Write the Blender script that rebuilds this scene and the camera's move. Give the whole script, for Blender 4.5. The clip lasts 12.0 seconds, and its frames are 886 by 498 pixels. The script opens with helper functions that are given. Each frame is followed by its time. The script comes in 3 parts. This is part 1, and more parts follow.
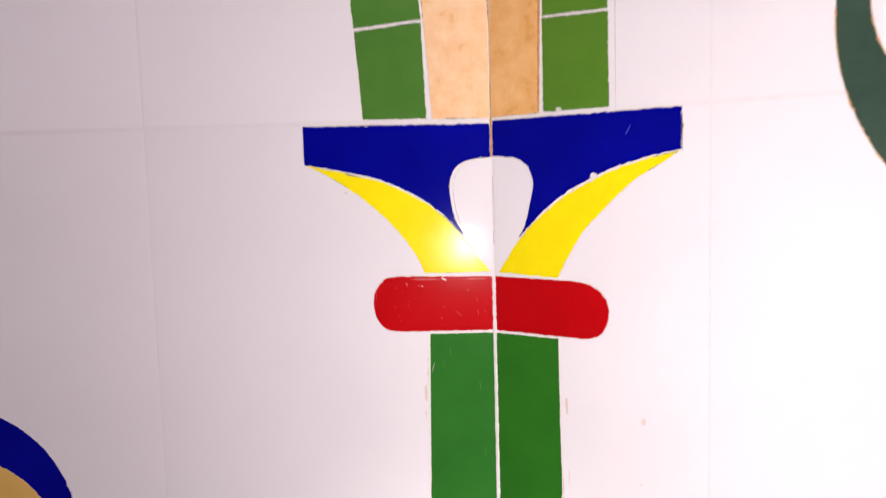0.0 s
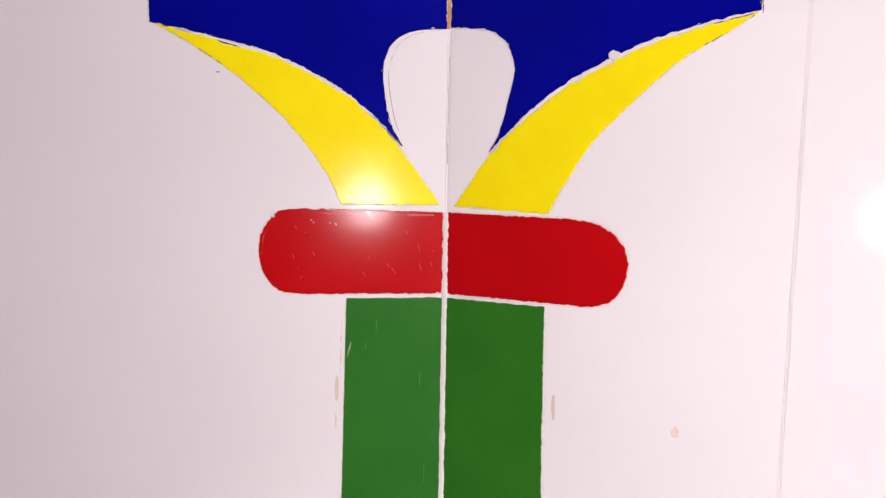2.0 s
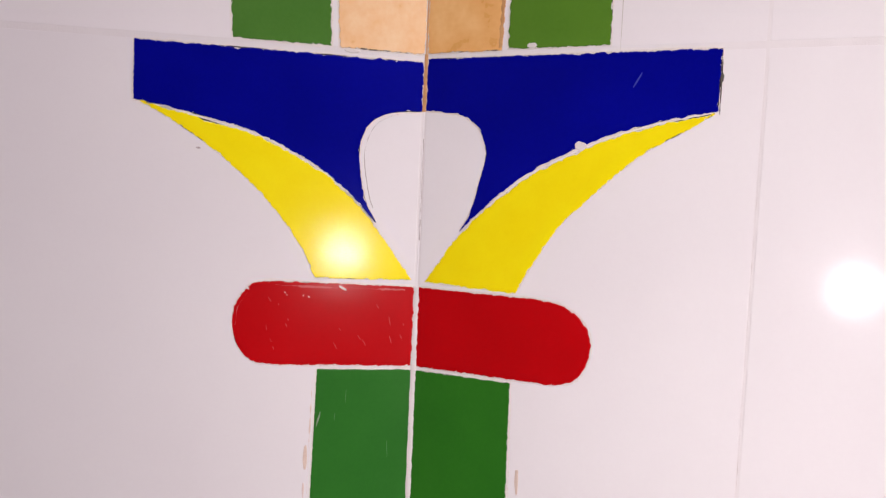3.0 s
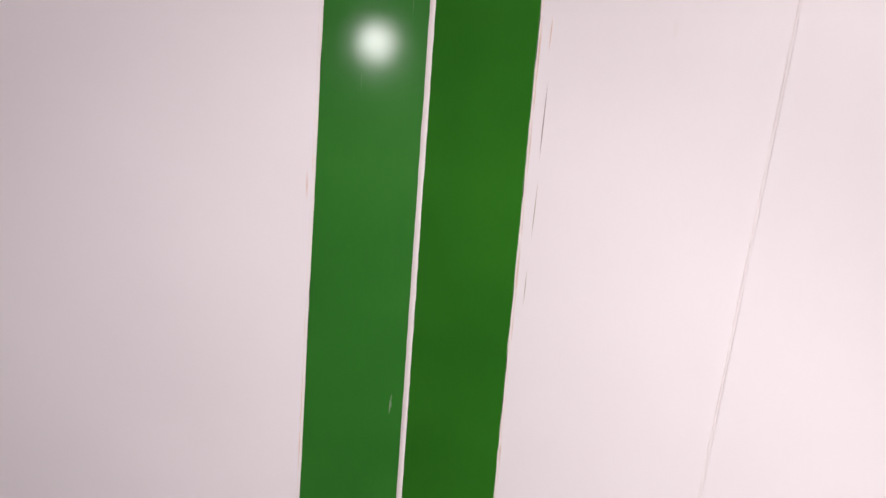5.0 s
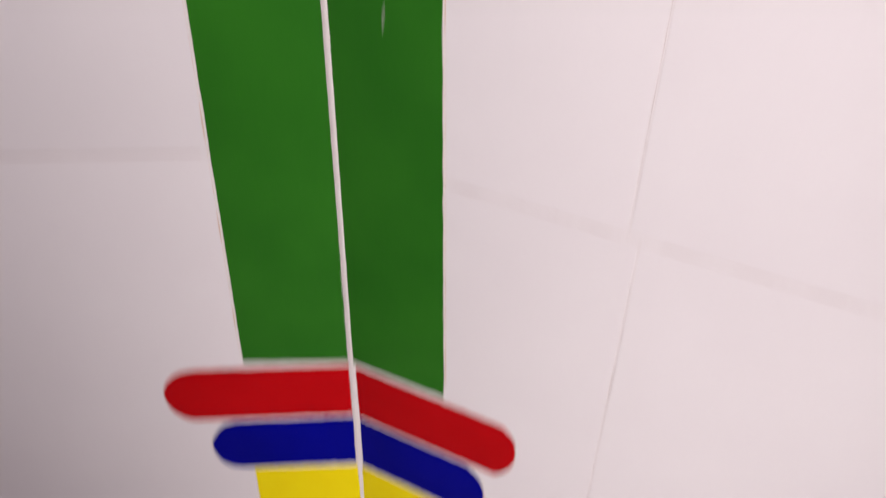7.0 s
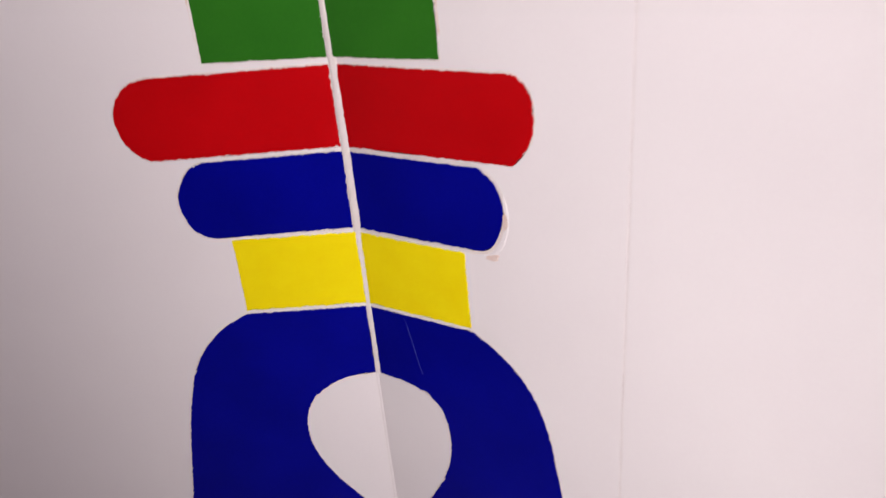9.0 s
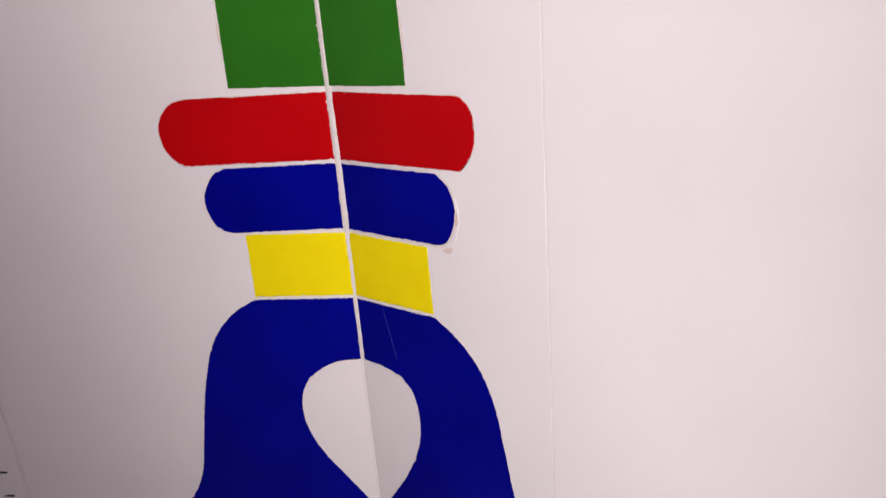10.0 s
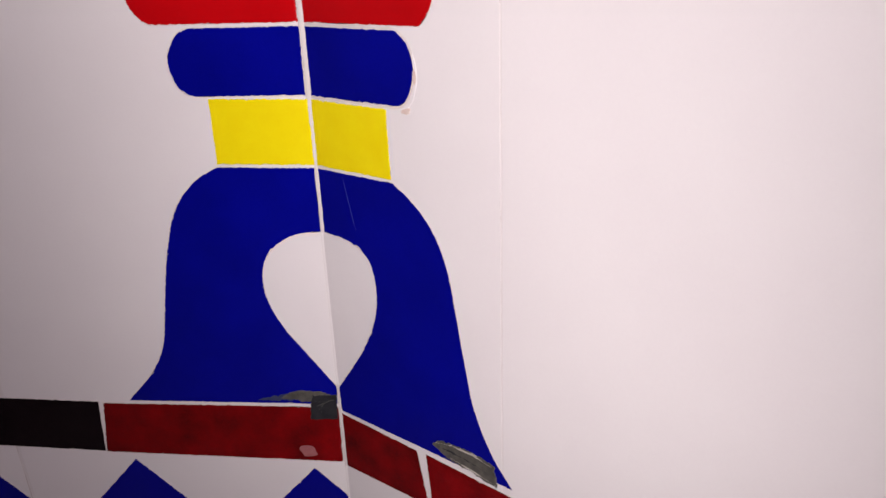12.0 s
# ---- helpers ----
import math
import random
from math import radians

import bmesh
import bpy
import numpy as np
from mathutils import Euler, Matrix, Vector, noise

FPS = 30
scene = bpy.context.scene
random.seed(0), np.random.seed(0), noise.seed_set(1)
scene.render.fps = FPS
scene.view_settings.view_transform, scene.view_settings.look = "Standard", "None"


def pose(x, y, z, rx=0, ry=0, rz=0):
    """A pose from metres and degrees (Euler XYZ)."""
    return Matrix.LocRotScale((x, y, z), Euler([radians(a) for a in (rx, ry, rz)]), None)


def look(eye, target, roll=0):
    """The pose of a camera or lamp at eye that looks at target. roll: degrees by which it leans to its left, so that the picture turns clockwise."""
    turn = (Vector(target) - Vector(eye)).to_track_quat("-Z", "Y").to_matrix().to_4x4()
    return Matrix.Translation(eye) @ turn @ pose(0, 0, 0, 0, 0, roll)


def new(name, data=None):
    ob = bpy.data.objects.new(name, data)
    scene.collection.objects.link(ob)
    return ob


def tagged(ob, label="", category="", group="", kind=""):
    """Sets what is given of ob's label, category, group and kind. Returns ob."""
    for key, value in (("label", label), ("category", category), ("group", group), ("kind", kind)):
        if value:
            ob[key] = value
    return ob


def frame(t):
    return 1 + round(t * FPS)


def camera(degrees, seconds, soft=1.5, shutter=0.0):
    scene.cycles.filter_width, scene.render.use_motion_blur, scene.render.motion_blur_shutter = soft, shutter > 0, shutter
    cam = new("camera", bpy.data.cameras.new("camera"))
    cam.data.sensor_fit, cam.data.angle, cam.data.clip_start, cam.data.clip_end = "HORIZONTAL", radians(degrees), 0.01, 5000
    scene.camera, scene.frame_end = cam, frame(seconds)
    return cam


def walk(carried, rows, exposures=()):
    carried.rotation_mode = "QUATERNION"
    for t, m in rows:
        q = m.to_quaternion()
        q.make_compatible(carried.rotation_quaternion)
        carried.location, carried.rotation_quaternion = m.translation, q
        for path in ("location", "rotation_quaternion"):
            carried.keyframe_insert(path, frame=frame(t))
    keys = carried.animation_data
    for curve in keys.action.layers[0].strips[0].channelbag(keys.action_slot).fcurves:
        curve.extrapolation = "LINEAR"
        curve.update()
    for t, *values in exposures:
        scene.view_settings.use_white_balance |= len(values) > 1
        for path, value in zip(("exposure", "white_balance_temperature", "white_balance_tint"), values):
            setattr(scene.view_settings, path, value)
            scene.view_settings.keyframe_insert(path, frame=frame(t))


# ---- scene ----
from mathutils.geometry import delaunay_2d_cdt

# The camera and its walk.
cam = camera(59.99, 12.0, soft=1.3, shutter=0.5)
ROWS = [
    (0, pose(-0.0140, -0.3800, 1.6495, 84.69, 1.59, 1.52)),
    (0.2, pose(-0.0182, -0.3590, 1.6509, 83.33, 1.37, 1.01)),
    (0.5, pose(-0.0278, -0.3243, 1.6392, 83.16, 0.63, -0.18)),
    (0.7, pose(-0.0260, -0.3071, 1.6336, 83.46, 0.38, -0.47)),
    (1, pose(-0.0260, -0.2915, 1.6326, 83.95, -0.14, -2.50)),
    (1.5, pose(-0.0308, -0.2708, 1.6302, 83.85, -0.40, -5.47)),
    (2, pose(-0.0357, -0.2507, 1.6160, 83.64, -0.96, -7.82)),
    (2.5, pose(-0.0294, -0.2549, 1.6229, 85.54, -1.90, -7.59)),
    (2.7, pose(-0.0313, -0.2575, 1.6316, 86.22, -2.30, -8.56)),
    (4.3, pose(-0.0408, -0.2501, 1.5881, 81.53, -3.25, -10.24)),
    (4.5, pose(-0.0344, -0.2487, 1.5730, 79.73, -3.78, -9.07)),
    (5, pose(-0.0303, -0.2515, 1.5080, 72.78, -4.36, -7.60)),
    (5.2, pose(-0.0227, -0.2483, 1.4658, 69.51, -4.55, -5.60)),
    (5.5, pose(-0.0223, -0.2463, 1.3982, 68.72, -5.34, -6.41)),
    (5.8, pose(-0.0171, -0.2503, 1.3523, 67.09, -5.24, -5.21)),
    (6, pose(-0.0104, -0.2505, 1.3224, 65.15, -4.90, -4.61)),
    (6.3, pose(0.0039, -0.2554, 1.2874, 63.55, -3.05, -2.31)),
    (6.5, pose(0.0124, -0.2549, 1.2675, 61.67, -2.19, -0.98)),
    (6.8, pose(0.0210, -0.2634, 1.2483, 59.65, -1.43, -1.65)),
    (7, pose(0.0191, -0.2382, 1.2119, 54.00, -0.95, -3.92)),
    (7.2, pose(0.0210, -0.2376, 1.1641, 52.06, 0.37, -3.08)),
    (7.5, pose(0.0092, -0.2277, 1.1303, 49.41, 1.02, -3.69)),
    (7.7, pose(0.0058, -0.2143, 1.1078, 49.33, 1.75, -3.66)),
    (9.3, pose(0.0517, -0.2951, 1.0415, 65.89, 5.35, -0.26)),
    (9.5, pose(0.0611, -0.3121, 1.0422, 67.80, 5.10, 1.98)),
    (9.7, pose(0.0707, -0.3230, 1.0384, 68.96, 4.91, 3.75)),
    (10, pose(0.0817, -0.3354, 1.0302, 69.08, 4.25, 4.59)),
    (10.5, pose(0.0772, -0.3429, 1.0197, 70.03, 2.56, 4.57)),
    (11, pose(0.0831, -0.3449, 1.0025, 69.24, 2.27, 5.23)),
    (11.2, pose(0.0838, -0.3480, 1.0016, 68.26, 1.83, 4.60)),
    (11.5, pose(0.0908, -0.3476, 1.0008, 66.65, 1.76, 4.85)),
    (11.8, pose(0.0914, -0.3526, 0.9949, 65.80, 1.76, 4.55)),
    (12, pose(0.0963, -0.3548, 0.9891, 66.60, 1.95, 4.77)),

]
EXPOSURES = [(0, 0.28), (0.5, 0.22), (1.5, 0.11), (2, 0.12), (2.5, -0.02), (4.5, -0.05), (5, -0.10), (5.5, 0.03), (6, 0.13), (7, 0.20), (7.5, 0.34), (9.5, 0.39), (10, 0.35), (10.5, 0.40), (12, 0.48)]
walk(cam, ROWS, EXPOSURES)

# ---- light: the torch carried down the corner beside the camera (its bright point fixed at two heights, and an added fill strip for its way), and an added overhead fill panel ----
world = bpy.data.worlds.new("world")
scene.world = world
world.use_nodes = True
world.node_tree.nodes["Background"].inputs["Color"].default_value = (1.0, 0.95, 0.97, 1)
world.node_tree.nodes["Background"].inputs["Strength"].default_value = 0.02

# Unseen overhead fill lamp, added for an even base light; no fixture.
panel = bpy.data.lights.new("added_fill_panel", "AREA")
panel.shape, panel.size, panel.size_y = "RECTANGLE", 0.5, 0.5
panel.energy, panel.color = 11.3, (1.0, 0.855, 0.93)
new("added_fill_panel", panel).matrix_world = look((0.10, -0.95, 2.36), (0.05, -0.1, 1.1))

# Added unseen strip, standing in for the light the moving torch spreads.
strip = bpy.data.lights.new("torch_fill_strip", "AREA")
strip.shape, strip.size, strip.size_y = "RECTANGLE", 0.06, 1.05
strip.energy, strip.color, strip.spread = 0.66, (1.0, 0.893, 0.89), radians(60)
new("torch_fill_strip", strip).matrix_world = pose(0.165, -0.50, 1.225, 90, 0, 10)

torch = bpy.data.lights.new("hand_lamp", "POINT")
torch.shadow_soft_size = 0.013
torch.energy, torch.color = 0.68, (1.0, 0.94, 0.96)
new("hand_lamp", torch).location = (-0.0130, -0.310, 1.588)

# Added fixed copy of the one torch, its cone cut to glint low.
low_torch = bpy.data.lights.new("hand_lamp_low_copy", "SPOT")
low_torch.shadow_soft_size, low_torch.spot_size, low_torch.spot_blend = 0.012, radians(80), 0.6
low_torch.energy, low_torch.color = 0.75, (1.0, 0.94, 0.96)
new("hand_lamp_low_copy", low_torch).matrix_world = pose(-0.001, -0.310, 1.4835, 58.5, 0, 0)


# ---- materials ----
def shader(name):
    m = bpy.data.materials.new(name)
    m.use_nodes = True
    return m, m.node_tree.nodes, m.node_tree.links, m.node_tree.nodes["Principled BSDF"]


def mottled(name, low, high, rough=(0.08, 0.16), scale=40.0, fine=900.0, relief=0.02, waves=9.0, gloss=0.5, random_shift=0.03, haze=0.0):
    """A surface whose colour wanders between two tones, with fine grain, slow waves in its face and a gloss that varies."""
    m, n, l, b = shader(name)
    co = n.new("ShaderNodeTexCoord")
    big, small, wave = (n.new("ShaderNodeTexNoise") for _ in range(3))
    for tex, size, detail in ((big, scale, 4), (small, fine, 3), (wave, waves, 1)):
        tex.inputs["Scale"].default_value, tex.inputs["Detail"].default_value = size, detail
        l.new(co.outputs["Object"], tex.inputs["Vector"])
    mix = n.new("ShaderNodeMix")
    mix.data_type = "RGBA"
    mix.inputs["A"].default_value, mix.inputs["B"].default_value = (*low, 1), (*high, 1)
    add = n.new("ShaderNodeMath")
    add.operation = "MULTIPLY_ADD"
    add.inputs[1].default_value = 0.35
    l.new(small.outputs["Fac"], add.inputs[0])
    scaled = n.new("ShaderNodeMath")
    scaled.operation = "MULTIPLY_ADD"
    scaled.inputs[1].default_value, scaled.inputs[2].default_value = 1.3, -0.33
    l.new(big.outputs["Fac"], scaled.inputs[0])
    l.new(scaled.outputs[0], add.inputs[2])
    l.new(add.outputs[0], mix.inputs["Factor"])
    info = n.new("ShaderNodeObjectInfo")
    value = n.new("ShaderNodeMapRange")
    value.inputs["To Min"].default_value, value.inputs["To Max"].default_value = 1 - random_shift, 1 + random_shift
    l.new(info.outputs["Random"], value.inputs["Value"])
    hsv = n.new("ShaderNodeHueSaturation")
    l.new(mix.outputs["Result"], hsv.inputs["Color"])
    l.new(value.outputs["Result"], hsv.inputs["Value"])
    l.new(hsv.outputs["Color"], b.inputs["Base Color"])
    gl = n.new("ShaderNodeMapRange")
    gl.inputs["From Min"].default_value, gl.inputs["From Max"].default_value = 0.3, 0.7
    gl.inputs["To Min"].default_value, gl.inputs["To Max"].default_value = rough
    l.new(big.outputs["Fac"], gl.inputs["Value"])
    l.new(gl.outputs["Result"], b.inputs["Roughness"])
    bump, bump2 = n.new("ShaderNodeBump"), n.new("ShaderNodeBump")
    bump.inputs["Distance"].default_value, bump.inputs["Strength"].default_value = 0.0006, 0.35
    bump2.inputs["Distance"].default_value, bump2.inputs["Strength"].default_value = 0.0002, relief
    l.new(wave.outputs["Fac"], bump.inputs["Height"])
    l.new(small.outputs["Fac"], bump2.inputs["Height"])
    l.new(bump.outputs["Normal"], bump2.inputs["Normal"])
    l.new(bump2.outputs["Normal"], b.inputs["Normal"])
    b.inputs["Specular IOR Level"].default_value = gloss
    b.inputs["Coat Weight"].default_value, b.inputs["Coat Roughness"].default_value, b.inputs["Coat IOR"].default_value = haze, 0.32, 1.3
    return m


WHITE = mottled("white_glaze", (0.78, 0.745, 0.755), (0.83, 0.80, 0.805), (0.10, 0.135), 18, 700, 0.02, gloss=0.12)
BLUE = mottled("cobalt_glaze", (0.0008, 0.0015, 0.19), (0.0014, 0.0025, 0.28), (0.10, 0.135), 30, 800, 0.03, gloss=0.13, haze=0.04)
YELLOW = mottled("yellow_glaze", (0.90, 0.72, 0.003), (0.95, 0.82, 0.006), (0.13, 0.18), 90, 900, 0.04, gloss=0.22, haze=0.06)
RED = mottled("red_glaze", (0.41, 0.001, 0.003), (0.53, 0.002, 0.005), (0.12, 0.16), 35, 800, 0.03, gloss=0.24, haze=0.12)
GREEN = mottled("green_glaze", (0.018, 0.130, 0.010), (0.031, 0.182, 0.014), (0.10, 0.135), 25, 800, 0.03, gloss=0.27, haze=0.12)
# GREEN again, with the torch's bluish sheen put into the colour.
SHEEN_GREEN = mottled("green_glaze_with_sheen", (0.019, 0.127, 0.015), (0.032, 0.178, 0.022), (0.10, 0.135), 25, 800, 0.03, gloss=0.29, haze=0.14)
# Two paler greens for the top tiles: a bright veil mixed into the colour.
VEILED_GREEN = mottled("veil_lightened_green_glaze", (0.055, 0.175, 0.026), (0.09, 0.23, 0.038), (0.10, 0.16), 40, 800, 0.04, gloss=0.3)
VEILED_OLIVE = mottled("veil_lightened_olive_glaze", (0.075, 0.195, 0.018), (0.11, 0.25, 0.026), (0.10, 0.16), 40, 800, 0.04, gloss=0.3)
DEEP_GREEN = mottled("bottle_green_glaze", (0.03, 0.058, 0.040), (0.052, 0.092, 0.064), (0.10, 0.18), 60, 800, 0.03)
BLACK = mottled("black_glaze", (0.004, 0.002, 0.003), (0.010, 0.005, 0.007), (0.10, 0.2), 40, 800, 0.03, gloss=0.15)
MAROON = mottled("dark_red_glaze", (0.045, 0.0006, 0.001), (0.28, 0.002, 0.004), (0.10, 0.18), 60, 800, 0.03, gloss=0.18)
SAND = mottled("mottled_sandstone_glaze", (0.84, 0.45, 0.17), (0.94, 0.70, 0.42), (0.25, 0.45), 130, 600, 0.2, random_shift=0.02)
DEEP_SAND = mottled("orange_sandstone_glaze", (0.76, 0.36, 0.09), (0.93, 0.60, 0.26), (0.25, 0.45), 130, 600, 0.2, random_shift=0.02)
OCHRE = mottled("ochre_glaze", (0.70, 0.42, 0.10), (0.80, 0.52, 0.16), (0.12, 0.2), 60, 800, 0.05)
GROUT = mottled("cream_grout", (0.66, 0.60, 0.55), (0.86, 0.81, 0.78), (0.7, 0.9), 220, 2500, 0.6, gloss=0.2)
WALL_GROUT = mottled("off_white_wall_grout", (0.74, 0.70, 0.70), (0.80, 0.765, 0.765), (0.5, 0.8), 160, 2500, 0.4, gloss=0.2)
PALE_GROUT = mottled("white_grout", (0.70, 0.645, 0.62), (0.79, 0.75, 0.73), (0.6, 0.85), 160, 2500, 0.5, gloss=0.2)
GREY_GROUT = mottled("grey_grout", (0.42, 0.39, 0.34), (0.60, 0.56, 0.50), (0.6, 0.85), 200, 2500, 0.5, gloss=0.3)
RUST = mottled("rust_stained_grout", (0.45, 0.20, 0.07), (0.70, 0.42, 0.20), (0.6, 0.85), 260, 2500, 0.5, gloss=0.2)
CLAY = mottled("bare_clay_body", (0.66, 0.50, 0.44), (0.80, 0.70, 0.65), (0.6, 0.9), 400, 2500, 0.6, gloss=0.2)
TAPE = mottled("grimy_grey_tape", (0.02, 0.021, 0.02), (0.16, 0.15, 0.13), (0.45, 0.7), 260, 1800, 0.5, gloss=0.3)
DARK_TAPE = mottled("blackened_tape", (0.004, 0.005, 0.009), (0.032, 0.033, 0.038), (0.35, 0.6), 260, 1800, 0.5, gloss=0.3)
# Near-black line colour for the shadow in the gaps at tile edges.
GAP_SHADE = mottled("painted_gap_shade", (0.012, 0.010, 0.010), (0.05, 0.04, 0.04), (0.6, 0.9), 300, 1500, 0.3, gloss=0.1)
DUST = mottled("greyish_pink_joint_dirt", (0.36, 0.30, 0.30), (0.52, 0.45, 0.44), (0.6, 0.9), 300, 1500, 0.3, gloss=0.1)
JOINT_DIRT = mottled("dusty_joint", (0.58, 0.52, 0.51), (0.69, 0.63, 0.62), (0.6, 0.9), 300, 1500, 0.3, gloss=0.1)
TAN = mottled("pale_tan_stain", (0.60, 0.44, 0.34), (0.76, 0.64, 0.56), (0.4, 0.7), 300, 1500, 0.3, gloss=0.2)
BLUE_GLUE = mottled("bluish_grey_glue", (0.010, 0.022, 0.10), (0.06, 0.07, 0.12), (0.4, 0.7), 300, 1500, 0.3, gloss=0.2)
WORN = mottled("worn_red_glaze", (0.26, 0.06, 0.07), (0.42, 0.17, 0.17), (0.4, 0.6), 200, 1500, 0.3)
SCRATCHED_RED = mottled("scratched_red_glaze", (0.46, 0.03, 0.04), (0.55, 0.11, 0.11), (0.4, 0.6), 300, 1500, 0.3)
SCRATCHED_GREEN = mottled("scratched_green_glaze", (0.06, 0.17, 0.05), (0.12, 0.24, 0.10), (0.4, 0.6), 300, 1500, 0.3)
SCRATCHED = mottled("scratched_blue_glaze", (0.02, 0.03, 0.30), (0.05, 0.07, 0.42), (0.3, 0.5), 200, 1500, 0.3)
SCUFF = mottled("scuffed_green_glaze", (0.16, 0.22, 0.12), (0.34, 0.40, 0.30), (0.4, 0.6), 300, 1500, 0.3)
# For the unseen closing walls and ceiling, kept dark so the glaze reflects little.
PLASTER = mottled("painted_plaster", (0.24, 0.22, 0.22), (0.30, 0.28, 0.28), (0.6, 0.8), 6, 300, 0.4, gloss=0.3)
FLOOR = mottled("grey_floor_tile", (0.34, 0.31, 0.30), (0.44, 0.41, 0.39), (0.3, 0.45), 8, 300, 0.2)

# ---- the corner: two tiled walls that meet at an obtuse inner angle ----
TURN = radians(32.6)
BASE = 1.6  # height of the upper ring's top edge
SIDES = {
    "a": (Vector((-1, 0, 0)), Vector((0, -1, 0))),
    "b": (Vector((math.cos(TURN), -math.sin(TURN), 0)), Vector((-math.sin(TURN), -math.cos(TURN), 0))),
}


def spot_on(side, s, z, out):
    """A point s and z millimetres along and up a wall, out millimetres before its glazed face."""
    along, normal = SIDES[side]
    return along * (s / 1000) + normal * (out / 1000) + Vector((0, 0, BASE + z / 1000))


def part(name, bm, material, parent=None, label=""):
    bmesh.ops.recalc_face_normals(bm, faces=bm.faces)
    me = bpy.data.meshes.new(name)
    bm.to_mesh(me)
    bm.free()
    me.materials.append(material)
    ob = new(name, me)
    ob.parent = parent
    if label:
        tagged(ob, label=label)
    return ob


def curve(points, steps=8):
    """A smooth line through a few points."""
    p = [np.array(q, float) for q in points]
    p = [2 * p[0] - p[1]] + p + [2 * p[-1] - p[-2]]
    out = []
    for a, b, c, d in zip(p, p[1:], p[2:], p[3:]):
        for k in range(steps):
            t = k / steps
            out.append(0.5 * (2 * b + (c - a) * t + (2 * a - 5 * b + 4 * c - d) * t * t + (3 * b - a - 3 * c + d) * t ** 3))
    out.append(p[-2])
    return [tuple(q) for q in out]


def dense(points, step):
    out = []
    for (ax, ay), (bx, by) in zip(points, points[1:] + points[:1]):
        n = max(1, int(math.hypot(bx - ax, by - ay) / step))
        out += [(ax + (bx - ax) * k / n, ay + (by - ay) * k / n) for k in range(n)]
    return out


def normals(points):
    n, res = len(points), []
    area = sum(points[i][0] * points[(i + 1) % n][1] - points[(i + 1) % n][0] * points[i][1] for i in range(n))
    sign = 1 if area > 0 else -1
    for i in range(n):
        (ax, ay), (bx, by) = points[i - 1], points[(i + 1) % n]
        dx, dy = bx - ax, by - ay
        d = math.hypot(dx, dy) or 1
        res.append((sign * dy / d, -sign * dx / d))
    return res


def rough_edge(points, amount, seed, step=0.5, grow=0.0, floor_s=None):
    """The outline with the small nicks of a hand-cut edge."""
    pts = dense(points, step)
    out = []
    for (x, y), (nx, ny) in zip(pts, normals(pts)):
        v = noise.noise(Vector((x * 0.55, y * 0.55, seed))) * amount
        chip = noise.noise(Vector((x * 0.22 + 40, y * 0.22, seed * 1.7)))
        v -= max(0.0, chip - 0.42) * amount * 3.5
        v += noise.noise(Vector((x * 1.9, y * 1.9, seed + 9))) * amount * 0.75
        v -= max(0.0, noise.noise(Vector((x * 1.1, y * 1.1, seed + 23))) - 0.3) * amount * 2.2
        px, py = x + nx * (grow + v), y + ny * (grow + v)
        out.append((px if floor_s is None else max(px, floor_s), py))
    return out


def slab(side, points, back, front, ease=0.5):
    """A cut piece: its outline from back to front, with the arris rounded over."""
    bm = bmesh.new()
    nrm = normals(points)
    inner = [(x - nx * ease, y - ny * ease) for (x, y), (nx, ny) in zip(points, nrm)]
    mid = [(x - nx * ease * 0.3, y - ny * ease * 0.3) for (x, y), (nx, ny) in zip(points, nrm)]
    drop = min(ease * 0.6, (front - back) * 0.7)
    rings = [[bm.verts.new(spot_on(side, x, y, h)) for x, y in ps] for ps, h in
             ((points, back), (points, front - drop), (mid, front - drop * 0.3), (inner, front))]
    for r, q in zip(rings, rings[1:]):
        for i in range(len(r)):
            f = bm.faces.new((r[i - 1], r[i], q[i], q[i - 1]))
            f.smooth = True
    flat = delaunay_2d_cdt([Vector(q) for q in inner], [], [list(range(len(inner)))], 1, 1e-5)
    cap = [bm.verts.new(spot_on(side, q.x, q.y, front)) for q in flat[0]]
    for f in flat[2]:
        bm.faces.new([cap[k] for k in f])
    bmesh.ops.remove_doubles(bm, verts=cap + rings[-1], dist=2e-6)
    return bm


seeds = iter(range(1, 10000))


def hairline(name, side, points, width, material, parent, label="", cover=0.5, out=0.1, closed=False):
    """A thin uneven line, fading in places, along a path on a wall."""
    seed = next(seeds) * 2.3
    path = dense(points, 0.6) if closed else [q for a, b in zip(points, points[1:]) for q in dense([a, b], 0.6)[:max(1, int(math.dist(a, b) / 0.6))]] + [points[-1]]
    bm = bmesh.new()
    last = None
    for i, (x, y) in enumerate(path):
        (ax, ay), (bx, by) = path[max(0, i - 1)], path[min(len(path) - 1, i + 1)]
        d = math.hypot(bx - ax, by - ay) or 1
        nx, ny = (by - ay) / d, (ax - bx) / d
        v = 0.5 + 0.9 * noise.noise(Vector((x * 0.07, y * 0.07, seed))) + 0.35 * noise.noise(Vector((x * 0.6, y * 0.6, seed + 5)))
        w = width * 0.5 * min(1.0, max(0.0, (v - (1 - cover)) * 3))
        w = max(w, width * 0.03)
        j = 0.25 * width * noise.noise(Vector((x * 0.9, y * 0.9, seed + 11)))
        ring = [bm.verts.new(spot_on(side, x + nx * (k * w + j), y + ny * (k * w + j), h)) for k, h in ((-1, -0.3), (-0.8, out), (0.8, out), (1, -0.3))]
        if last:
            for k in range(3):
                bm.faces.new((last[k], last[k + 1], ring[k + 1], ring[k]))
        last = ring
    return part(name, bm, material, parent, label)


